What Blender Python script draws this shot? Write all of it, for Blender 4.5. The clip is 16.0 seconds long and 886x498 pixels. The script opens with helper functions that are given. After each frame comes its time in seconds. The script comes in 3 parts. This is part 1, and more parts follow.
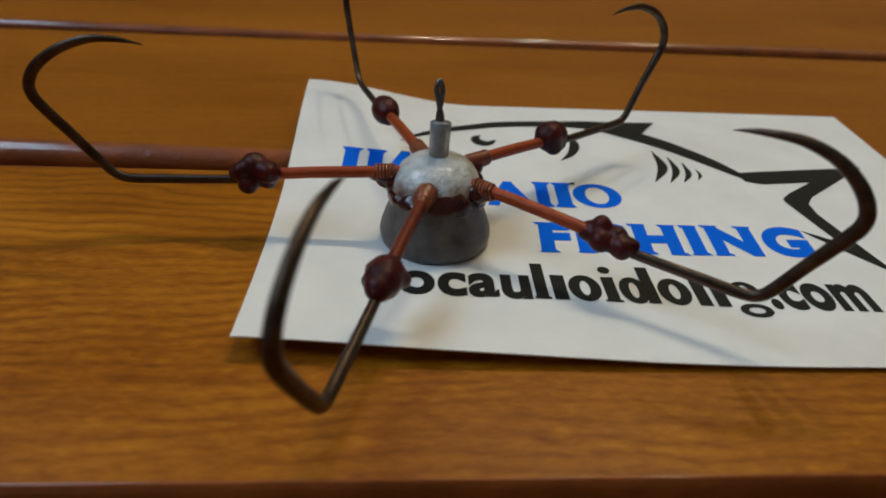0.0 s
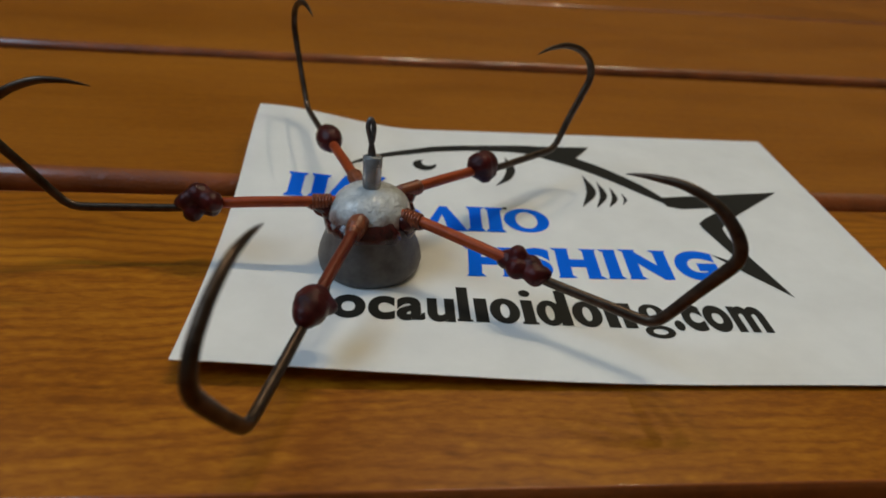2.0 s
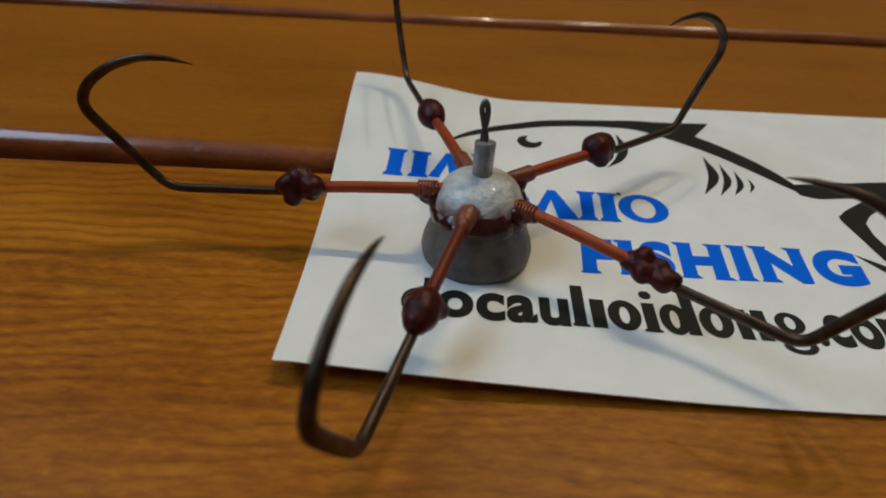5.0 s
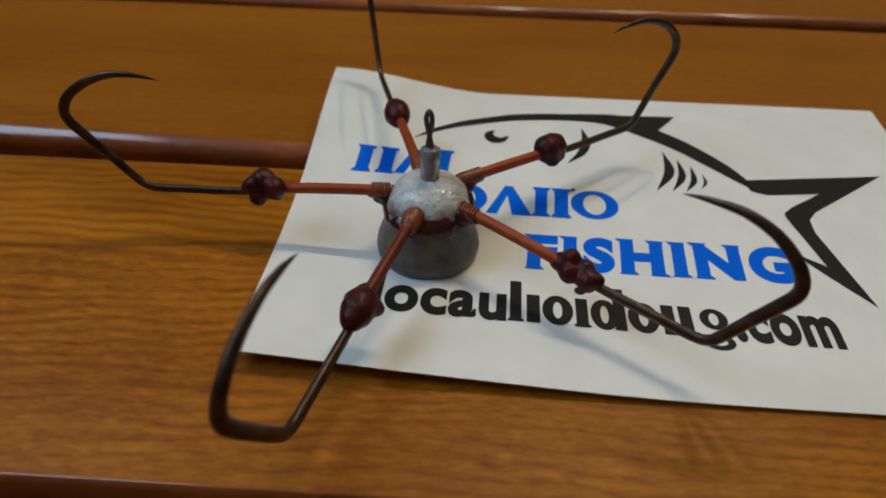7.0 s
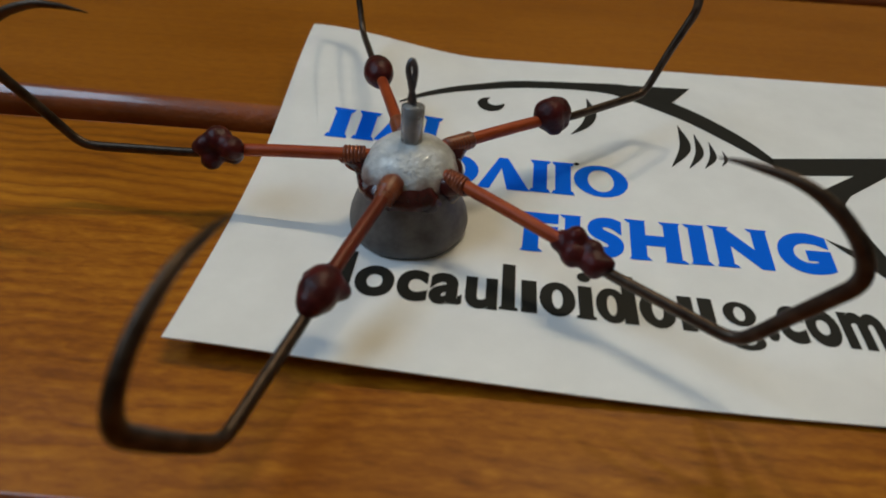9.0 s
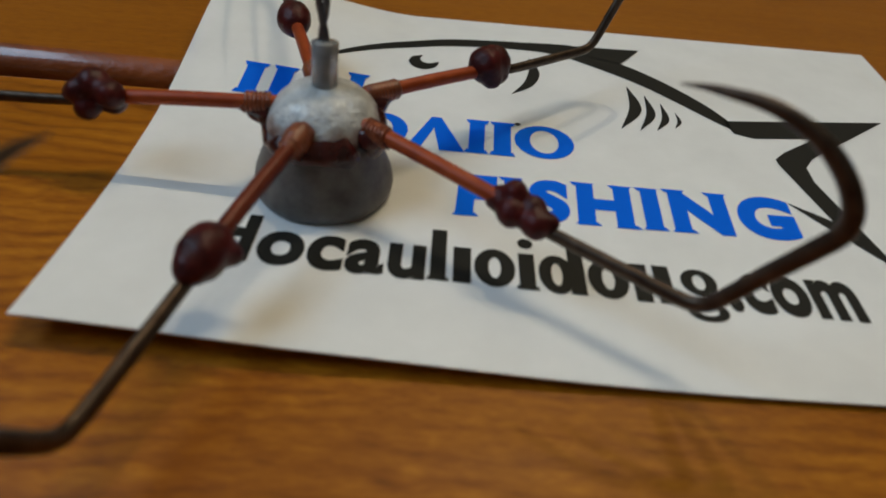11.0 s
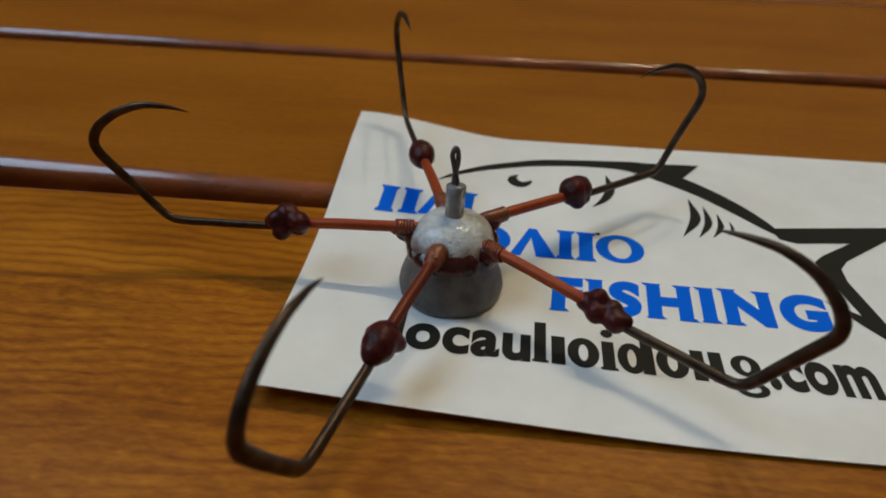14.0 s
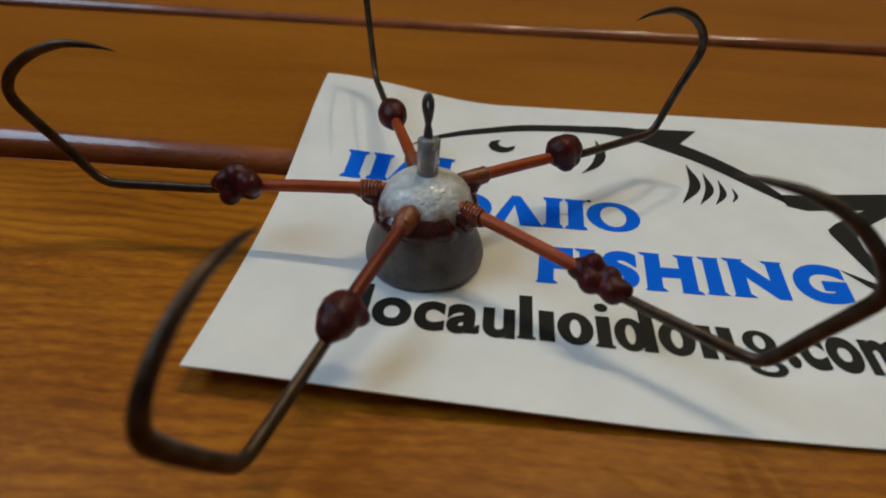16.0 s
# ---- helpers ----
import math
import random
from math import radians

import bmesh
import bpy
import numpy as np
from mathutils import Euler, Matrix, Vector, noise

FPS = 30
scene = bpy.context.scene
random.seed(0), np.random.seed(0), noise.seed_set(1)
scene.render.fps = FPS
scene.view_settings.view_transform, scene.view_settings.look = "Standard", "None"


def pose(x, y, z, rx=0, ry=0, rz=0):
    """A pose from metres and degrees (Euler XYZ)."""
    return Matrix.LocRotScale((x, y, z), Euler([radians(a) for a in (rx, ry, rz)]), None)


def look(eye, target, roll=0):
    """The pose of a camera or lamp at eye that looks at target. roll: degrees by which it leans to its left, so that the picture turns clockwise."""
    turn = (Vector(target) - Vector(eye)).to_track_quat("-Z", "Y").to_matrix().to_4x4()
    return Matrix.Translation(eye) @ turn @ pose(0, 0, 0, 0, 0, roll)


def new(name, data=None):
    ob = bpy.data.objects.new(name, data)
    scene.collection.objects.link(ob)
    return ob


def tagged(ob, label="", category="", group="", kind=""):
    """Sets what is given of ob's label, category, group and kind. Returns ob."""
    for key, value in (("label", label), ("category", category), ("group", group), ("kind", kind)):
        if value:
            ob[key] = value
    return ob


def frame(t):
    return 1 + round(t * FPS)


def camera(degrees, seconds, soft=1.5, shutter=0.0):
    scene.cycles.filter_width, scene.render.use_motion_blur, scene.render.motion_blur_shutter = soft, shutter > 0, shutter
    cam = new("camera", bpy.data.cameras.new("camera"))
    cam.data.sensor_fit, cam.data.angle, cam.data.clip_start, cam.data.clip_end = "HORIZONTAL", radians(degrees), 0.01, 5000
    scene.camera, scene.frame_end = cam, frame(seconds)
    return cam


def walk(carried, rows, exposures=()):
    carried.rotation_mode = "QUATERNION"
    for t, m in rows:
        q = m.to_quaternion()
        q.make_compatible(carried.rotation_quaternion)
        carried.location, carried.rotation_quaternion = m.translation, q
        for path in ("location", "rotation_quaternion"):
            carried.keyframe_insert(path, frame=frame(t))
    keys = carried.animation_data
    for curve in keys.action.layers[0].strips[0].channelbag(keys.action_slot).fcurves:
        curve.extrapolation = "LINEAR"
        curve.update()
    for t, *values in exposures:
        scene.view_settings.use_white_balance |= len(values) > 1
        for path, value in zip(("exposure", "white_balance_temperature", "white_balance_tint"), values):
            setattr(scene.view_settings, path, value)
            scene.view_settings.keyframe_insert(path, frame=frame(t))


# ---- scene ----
cam = camera(64.02, 16.0, soft=1.8)
PATH = [
    (0, (0.02943, -0.04507, 0.04519), (0.03356, 0.02182, 0.00150), 3.88),
    (0.2, (0.03183, -0.04427, 0.04365), (0.03593, 0.02026, 0.00054), 4.67),
    (0.5, (0.03498, -0.04621, 0.04296), (0.03940, 0.02005, -0.00165), 5.30),
    (1, (0.03525, -0.04588, 0.04429), (0.03910, 0.02091, 0.00043), 5.00),
    (1.5, (0.03506, -0.04673, 0.04747), (0.03967, 0.02047, 0.00431), 5.25),
    (1.8, (0.03448, -0.04795, 0.04959), (0.04055, 0.01814, 0.00605), 5.43),
    (2, (0.03429, -0.04873, 0.05152), (0.04108, 0.01801, 0.00793), 5.28),
    (2.5, (0.03236, -0.05053, 0.05414), (0.03954, 0.01530, 0.00926), 5.07),
    (3, (0.03141, -0.05152, 0.05543), (0.03944, 0.01312, 0.00899), 5.22),
    (3.3, (0.03107, -0.05121, 0.05616), (0.03945, 0.01375, 0.00901), 5.37),
    (3.5, (0.03048, -0.05226, 0.05544), (0.03856, 0.01136, 0.00761), 4.97),
    (3.8, (0.02894, -0.04958, 0.05141), (0.03579, 0.01260, 0.00200), 4.42),
    (4, (0.02937, -0.04918, 0.05027), (0.03800, 0.01320, 0.00093), 5.40),
    (4.2, (0.02618, -0.04537, 0.05119), (0.03185, 0.01816, 0.00290), 4.55),
    (6.3, (0.03801, -0.03939, 0.05209), (0.03530, 0.02290, 0.00196), 3.00),
    (6.5, (0.03826, -0.03948, 0.05297), (0.03567, 0.02230, 0.00221), 2.86),
    (7, (0.03947, -0.04267, 0.05928), (0.03519, 0.01798, 0.00729), 1.65),
    (7.5, (0.04052, -0.04275, 0.06050), (0.03599, 0.01793, 0.00857), 1.45),
    (8, (0.04036, -0.04211, 0.05960), (0.03586, 0.01814, 0.00716), 1.62),
    (8.5, (0.04007, -0.03827, 0.05497), (0.03629, 0.02193, 0.00241), 2.81),
    (8.7, (0.03938, -0.03511, 0.05101), (0.03528, 0.02250, 0.00110), 2.50),
    (9, (0.04006, -0.03437, 0.05007), (0.03668, 0.02580, -0.00254), 3.57),
    (9.2, (0.03994, -0.03362, 0.04759), (0.03776, 0.02621, -0.00547), 4.01),
    (11.3, (0.04275, -0.02877, 0.04115), (0.04512, 0.03218, -0.01061), 6.76),
    (11.5, (0.04277, -0.03086, 0.04317), (0.04454, 0.03041, -0.00825), 6.53),
    (12, (0.04114, -0.03884, 0.04943), (0.04025, 0.02281, -0.00155), 5.33),
    (12.2, (0.04051, -0.04172, 0.05197), (0.03793, 0.01898, 0.00115), 4.55),
    (12.5, (0.03955, -0.04413, 0.05425), (0.03531, 0.01782, 0.00380), 2.93),
    (12.7, (0.03991, -0.04496, 0.05638), (0.03479, 0.01677, 0.00581), 2.53),
    (13, (0.03899, -0.04457, 0.05518), (0.03383, 0.01778, 0.00533), 2.78),
    (13.2, (0.03871, -0.04435, 0.05597), (0.03291, 0.01672, 0.00697), 2.14),
    (13.5, (0.03875, -0.04393, 0.05678), (0.03248, 0.01994, 0.00903), 2.13),
    (14, (0.03849, -0.04331, 0.05651), (0.03206, 0.02124, 0.00969), 1.94),
    (14.5, (0.03862, -0.04127, 0.05437), (0.03255, 0.02369, 0.00809), 2.24),
    (15, (0.03896, -0.03840, 0.05087), (0.03432, 0.02709, 0.00517), 3.04),
    (15.5, (0.03898, -0.03825, 0.05026), (0.03438, 0.02709, 0.00433), 2.91),
    (16, (0.03905, -0.03682, 0.04760), (0.03463, 0.02778, 0.00061), 2.66),
]
walk(cam, [(t, look(eye, target, roll)) for t, eye, target, roll in PATH], [(0.0, 0.10), (0.5, 0.06), (1.0, 0.0), (16.0, 0.0)])
cam.data.dof.use_dof, cam.data.dof.focus_distance, cam.data.dof.aperture_fstop = True, 0.083, 30.0
CM = 0.01

# ---------------------------------------------------------------- light
world = bpy.data.worlds.new("world")
scene.world = world
world.use_nodes = True
wn = world.node_tree
sky = wn.nodes.new("ShaderNodeTexSky")
sky.sky_type, sky.sun_disc = "NISHITA", False
sky.sun_elevation, sky.sun_rotation = radians(40), radians(200)
wn.links.new(sky.outputs[0], wn.nodes["Background"].inputs[0])
wn.nodes["Background"].inputs[1].default_value = 0.08

LAMP = Vector((0.42, 0.76, 1.70))     # the middle one of three small bulbs under the ceiling
STEP = Vector((0.30, 0.0, 0.0))       # from bulb to bulb
WINDOW = Vector((-0.484, -0.0365, 0.66))  # middle of the window's opening


def lamp(name, kind, at, energy, colour):
    data = bpy.data.lights.new(name, kind)
    data.energy, data.color = energy, colour
    ob = new(name, data)
    ob.location = at
    return ob


for side in (-1, 0, 1):
    bulb_light = lamp("bulb_light", "POINT", LAMP + STEP * side, 13.8, (1.0, 0.845, 0.59))
    bulb_light.data.shadow_soft_size = 0.018
window_light = lamp("window_light", "AREA", WINDOW, 3.80, (0.61, 0.87, 1.16))
window_light.data.shape, window_light.data.size, window_light.data.size_y = "RECTANGLE", 0.50, 0.46
window_light.matrix_world = look(WINDOW + Vector((0.03, 0, 0)), WINDOW + Vector((1, 0, 0)))


# ---------------------------------------------------------------- materials
def material(name, colour, rough=0.5, metal=0.0, coat=0.0, spec=0.5):
    m = bpy.data.materials.new(name)
    m.use_nodes = True
    b = m.node_tree.nodes["Principled BSDF"]
    b.inputs["Base Color"].default_value = (*colour, 1)
    b.inputs["Roughness"].default_value = rough
    b.inputs["Metallic"].default_value = metal
    b.inputs["Coat Weight"].default_value = coat
    b.inputs["Coat Roughness"].default_value = 0.12
    b.inputs["Specular IOR Level"].default_value = spec
    return m


class Nodes:
    """Short hand for adding and wiring shader nodes."""

    def __init__(self, m):
        self.tree = m.node_tree
        self.bsdf = m.node_tree.nodes["Principled BSDF"]

    def add(self, kind, **values):
        n = self.tree.nodes.new(kind)
        for key, value in values.items():
            n.inputs[key.replace("_", " ")].default_value = value
        return n

    def link(self, a, b):
        self.tree.links.new(a, b)

    def mapped(self, scale, random_shift=False):
        tc = self.add("ShaderNodeTexCoord")
        mp = self.add("ShaderNodeMapping")
        mp.inputs["Scale"].default_value = scale
        self.link(tc.outputs["Object"], mp.inputs["Vector"])
        if random_shift:
            info = self.add("ShaderNodeObjectInfo")
            mul = self.tree.nodes.new("ShaderNodeVectorMath")
            mul.operation = "SCALE"
            mul.inputs[0].default_value = (1.7, 0.9, 0.4)
            self.link(info.outputs["Random"], mul.inputs["Scale"])
            add = self.tree.nodes.new("ShaderNodeVectorMath")
            self.link(tc.outputs["Object"], add.inputs[0])
            self.link(mul.outputs[0], add.inputs[1])
            self.link(add.outputs[0], mp.inputs["Vector"])
        return mp.outputs[0]

    def noise(self, vec, scale, detail=4.0, rough=0.55, distortion=0.0):
        n = self.add("ShaderNodeTexNoise", Scale=scale, Detail=detail, Roughness=rough, Distortion=distortion)
        self.link(vec, n.inputs["Vector"])
        return n.outputs["Fac"]

    def ramp(self, fac, stops):
        r = self.add("ShaderNodeValToRGB")
        e = r.color_ramp.elements
        while len(e) < len(stops):
            e.new(0.5)
        for el, (pos, col) in zip(e, stops):
            el.position, el.color = pos, (*col, 1)
        self.link(fac, r.inputs[0])
        return r.outputs[0]

    def mix(self, kind, fac, a, b):
        n = self.tree.nodes.new("ShaderNodeMix")
        n.data_type, n.blend_type = "RGBA", kind
        for value, sock in ((fac, n.inputs[0]), (a, n.inputs[6]), (b, n.inputs[7])):
            if hasattr(value, "links"):
                self.link(value, sock)
            else:
                sock.default_value = value
        return n.outputs[2]

    def bump(self, height, strength, distance):
        n = self.add("ShaderNodeBump", Strength=strength, Distance=distance)
        self.link(height, n.inputs["Height"])
        self.link(n.outputs[0], self.bsdf.inputs["Normal"])


def grained_wood(name, heart=False):
    m = material(name, (0.3, 0.13, 0.03), 0.45, spec=0.18)
    k = Nodes(m)

    def maths(kind, a, b, c=None):
        n = k.tree.nodes.new("ShaderNodeMath")
        n.operation = kind
        for value, sock in zip((a, b, c), n.inputs):
            if value is None:
                continue
            if hasattr(value, "links"):
                k.link(value, sock)
            else:
                sock.default_value = value
        return n.outputs[0]

    def sums(*terms):
        """A weighted sum of (socket, weight), about a half."""
        total = 0.5 - 0.5 * sum(w for _, w in terms)
        for sock, weight in terms:
            total = maths("MULTIPLY_ADD", sock, weight, total)
        return total

    patches = k.noise(k.mapped((24.0, 85.0, 85.0), True), 1.0, 3.0, 0.5, 0.4)
    streaks = k.noise(k.mapped((40.0, 560.0, 560.0), True), 1.0, 4.0, 0.6, 0.3)
    curl = k.noise(k.mapped((300.0, 820.0, 820.0), True), 1.0, 2.5, 0.55, 0.9)
    pores = k.noise(k.mapped((620.0, 2100.0, 2100.0), True), 1.0, 4.0, 0.65)
    warp = k.noise(k.mapped((9.0, 40.0, 40.0), True), 1.0, 3.0, 0.5)
    bulge = k.noise(k.mapped((70.0, 150.0, 150.0), True), 1.0, 2.0, 0.5)
    tc = k.add("ShaderNodeTexCoord")
    sep = k.add("ShaderNodeSeparateXYZ")
    k.link(tc.outputs["Object"], sep.inputs[0])
    info = k.add("ShaderNodeObjectInfo")
    # annual rings: thin dark lines along the plank, bent by the warp
    lines = maths("MULTIPLY_ADD", sep.outputs["Y"], 540.0, maths("MULTIPLY_ADD", sums((warp, 1.0), (bulge, 0.26)), 9.0, maths("MULTIPLY", info.outputs["Random"], 9.0)))
    rings = k.ramp(maths("FRACT", lines, None), [(0.0, (0.12, 0.12, 0.12)), (0.20, (0.46, 0.46, 0.46)), (0.50, (0.80, 0.80, 0.80)), (0.84, (0.55, 0.55, 0.55)), (1.0, (0.12, 0.12, 0.12))])
    calm = sums((patches, 0.24), (streaks, 0.13), (pores, 0.30), (rings, 0.05))
    stops = [(0.22, (0.142, 0.038, 0.0010)), (0.44, (0.264, 0.081, 0.0022)), (0.58, (0.350, 0.119, 0.0037)), (0.78, (0.485, 0.189, 0.0078))]
    # the curled figure: close ripples that run along the plank and swing with the warp
    sway = k.noise(k.mapped((75.0, 130.0, 130.0), True), 1.0, 3.0, 0.55)
    phase = maths("MULTIPLY_ADD", sep.outputs["Y"], 4600.0, maths("MULTIPLY_ADD", sway, 40.0, maths("MULTIPLY", curl, 5.0)))
    ripple = maths("MULTIPLY_ADD", maths("SINE", phase, None), k.ramp(warp, [(0.35, (0.05, 0.05, 0.05)), (0.65, (0.6, 0.6, 0.6))]), 0.5)
    col = k.ramp(calm, stops)
    height = calm
    if heart:
        faded = maths("MULTIPLY_ADD", maths("SUBTRACT", rings, 0.5), k.ramp(sway, [(0.36, (0.1, 0.1, 0.1)), (0.62, (1, 1, 1))]), 0.5)
        lively = sums((patches, 0.36), (streaks, 0.07), (curl, 0.36), (pores, 0.44), (ripple, 0.04), (faded, 0.34))
        dark = k.ramp(lively, [(p, (r * 1.13, g * 1.10, b * 1.05)) for p, (r, g, b) in stops])
        light = k.mix("MULTIPLY", 1.0, k.ramp(sums((patches, 0.60), (streaks, 0.30), (curl, 0.14), (pores, 0.26), (ripple, 0.03), (rings, 0.28)), stops), (1.16, 1.18, 1.1, 1))
        edge = k.noise(k.mapped((38.0, 60.0, 60.0)), 1.0, 4.0, 0.6)
        away = maths("SUBTRACT", sep.outputs["Y"], maths("MULTIPLY_ADD", sep.outputs["X"], 0.074, 0.0388))
        away = maths("MULTIPLY_ADD", maths("SUBTRACT", edge, 0.5), 0.0030, away)
        side = k.ramp(maths("MULTIPLY_ADD", away, 260.0, 0.5), [(0.30, (0, 0, 0)), (0.52, (1, 1, 1))])
        col = k.mix("MIX", side, dark, light)
        seam = k.ramp(maths("MULTIPLY_ADD", away, 260.0, 0.5), [(0.30, (1, 1, 1)), (0.45, (0.42, 0.44, 0.5)), (0.55, (0.55, 0.52, 0.5)), (0.68, (1, 1, 1))])
        col = k.mix("MULTIPLY", 0.6, col, seam)
        height = lively
    tone = k.ramp(info.outputs["Random"], [(0.0, (0.92, 0.90, 0.86)), (1.0, (1.03, 1.04, 1.0))])
    k.link(k.mix("MULTIPLY", 1.0, col, tone), k.bsdf.inputs["Base Color"])
    k.bump(height, 0.2, 0.0003)
    k.link(k.ramp(patches, [(0.3, (0.38, 0.38, 0.38)), (0.7, (0.52, 0.52, 0.52))]), k.bsdf.inputs["Roughness"])
    return m


def speckled(name, dark, light, scale, rough, metal=0.0, coat=0.0, bump=0.2, dist=0.0002, fine=None):
    m = material(name, light, rough, metal, coat)
    k = Nodes(m)
    n = k.noise(k.mapped((1, 1, 1)), scale, 5.0, 0.6)
    k.link(k.ramp(n, [(0.35, dark), (0.65, light)]), k.bsdf.inputs["Base Color"])
    k.bump(n if fine is None else k.noise(k.mapped((1, 1, 1)), fine, 4.0, 0.6), bump, dist)
    return m


WOOD = grained_wood("varnished_wood")
HEARTWOOD = grained_wood("figured_wood", True)
EDGE = speckled("stained_edge", (0.15, 0.034, 0.005), (0.31, 0.072, 0.012), 60, 0.34, coat=1.0, bump=0.7, dist=0.0003, fine=800)
EDGE.node_tree.nodes["Principled BSDF"].inputs["Coat Roughness"].default_value = 0.12
EDGE.node_tree.nodes["Principled BSDF"].inputs["Specular IOR Level"].default_value = 0.25
# Lighter, duller copy of EDGE for one front face, its light put into colour.
FRONT_EDGE = speckled("lit_front_edge", (0.18, 0.043, 0.007), (0.33, 0.086, 0.014), 60, 0.40, coat=0.5, bump=0.5, dist=0.0003, fine=520)
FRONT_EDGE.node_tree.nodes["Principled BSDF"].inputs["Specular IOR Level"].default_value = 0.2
PAPER = speckled("coated_paper", (0.80, 0.80, 0.78), (0.86, 0.86, 0.84), 120, 0.42, bump=0.05, dist=0.0002)
BLUE = material("blue_ink", (0.001, 0.140, 0.80), 0.45, spec=0.04)
BLACK = material("black_ink", (0.013, 0.0135, 0.012), 0.45, spec=0.16)
LEAD = speckled("cast_lead", (0.098, 0.088, 0.083), (0.18, 0.166, 0.158), 420, 0.5, metal=0.55, bump=0.25)
GLUE = speckled("milky_hot_glue", (0.47, 0.49, 0.485), (0.72, 0.74, 0.73), 620, 0.30, coat=0.5, bump=1.0, dist=0.0005, fine=1150)
glue = Nodes(GLUE)          # the glue's foot is stained brown by the resin that it was poured on
axes = glue.add("ShaderNodeSeparateXYZ")
glue.link(glue.mapped((1, 1, 1)), axes.inputs[0])
level = glue.add("ShaderNodeMath")
level.operation = "MULTIPLY_ADD"
level.inputs[1].default_value = 0.0035
glue.link(glue.noise(glue.mapped((1, 1, 1)), 420, 3.0), level.inputs[0])
glue.link(axes.outputs["Z"], level.inputs[2])
scaled = glue.add("ShaderNodeMath")
scaled.operation = "MULTIPLY"
scaled.inputs[1].default_value = 100.0
glue.link(level.outputs[0], scaled.inputs[0])
stain = glue.ramp(scaled.outputs[0], [(0.84, (0.20, 0.065, 0.045)), (0.94, (0.62, 0.50, 0.46)), (1.05, (1, 1, 1))])
plain_colour = glue.bsdf.inputs["Base Color"].links[0].from_socket
glue.link(glue.mix("MULTIPLY", 1.0, plain_colour, stain), glue.bsdf.inputs["Base Color"])
for mat, weight, radius in ((GLUE, 0.35, (0.002, 0.002, 0.002)),):
    b = mat.node_tree.nodes["Principled BSDF"]
    b.inputs["Subsurface Weight"].default_value, b.inputs["Subsurface Radius"].default_value, b.inputs["Subsurface Scale"].default_value = weight, radius, 1.0
TUBE = speckled("grey_tube", (0.45, 0.45, 0.44), (0.7, 0.7, 0.68), 500, 0.22)
TUBE.node_tree.nodes["Principled BSDF"].inputs["Transmission Weight"].default_value = 0.65
ENAMEL = speckled("enamelled_copper", (0.27, 0.036, 0.006), (0.37, 0.064, 0.012), 300, 0.42, metal=0.1, coat=0.0)
ENAMEL.node_tree.nodes["Principled BSDF"].inputs["Specular IOR Level"].default_value = 0.3
# Darker copy of ENAMEL, used on the front arm only.
DARK_ENAMEL = speckled("darker_enamel", (0.10, 0.014, 0.004), (0.17, 0.028, 0.008), 300, 0.42, metal=0.1, coat=0.0)
DARK_ENAMEL.node_tree.nodes["Principled BSDF"].inputs["Specular IOR Level"].default_value = 0.3
COIL = speckled("copper_wire", (0.14, 0.03, 0.012), (0.34, 0.09, 0.035), 900, 0.35, metal=0.5, coat=0.3)
RESIN = speckled("red_resin", (0.024, 0.003, 0.003), (0.085, 0.009, 0.008), 420, 0.38, coat=0.0, bump=0.7, dist=0.0005)
RESIN.node_tree.nodes["Principled BSDF"].inputs["Specular IOR Level"].default_value = 0.22
WET_RESIN = speckled("wet_red_resin", (0.024, 0.0035, 0.003), (0.075, 0.009, 0.007), 300, 0.26, coat=0.12, bump=0.5, dist=0.0005)
AMBER = speckled("amber_resin", (0.13, 0.030, 0.010), (0.27, 0.075, 0.026), 420, 0.38, bump=0.4, dist=0.0004)
STEEL = speckled("dark_nickel_steel", (0.043, 0.029, 0.020), (0.112, 0.080, 0.058), 350, 0.44, metal=0.9, bump=0.1)
WIRE = speckled("dull_wire", (0.07, 0.07, 0.075), (0.2, 0.2, 0.21), 500, 0.35, metal=0.8)
PLASTER = speckled("painted_plaster", (0.17, 0.165, 0.15), (0.21, 0.205, 0.19), 9, 0.8)
FLOORING = speckled("floor_tile", (0.30, 0.26, 0.21), (0.36, 0.32, 0.27), 5, 0.5)


# ---------------------------------------------------------------- mesh helpers (centimetres in, metres out)
def mesh_of(name, bm, mat, smooth=True):
    bmesh.ops.recalc_face_normals(bm, faces=bm.faces[:])
    me = bpy.data.meshes.new(name)
    for v in bm.verts:
        v.co *= CM
    bm.to_mesh(me)
    bm.free()
    for p in me.polygons:
        p.use_smooth = smooth
    me.materials.append(mat)
    return me


def part(name, bm, mat, parent=None, label="", smooth=True, at=None):
    ob = new(name, mesh_of(name, bm, mat, smooth))
    if at is not None:
        ob.matrix_basis = at
    if parent is not None:
        ob.parent = parent
    if label:
        tagged(ob, label)
    return ob


def curve_points(pts, steps=8):
    """A smooth line (Catmull-Rom) through rows of coordinates and radius."""
    p = [np.array(q, float) for q in pts]
    p = [2 * p[0] - p[1]] + p + [2 * p[-1] - p[-2]]
    out = []
    for a, b, c, d in zip(p, p[1:], p[2:], p[3:]):
        for s in range(steps):
            u = s / steps
            out.append(0.5 * (2 * b + (c - a) * u + (2 * a - 5 * b + 4 * c - d) * u * u + (3 * b - a - 3 * c + d) * u ** 3))
    out.append(p[-2])
    return out


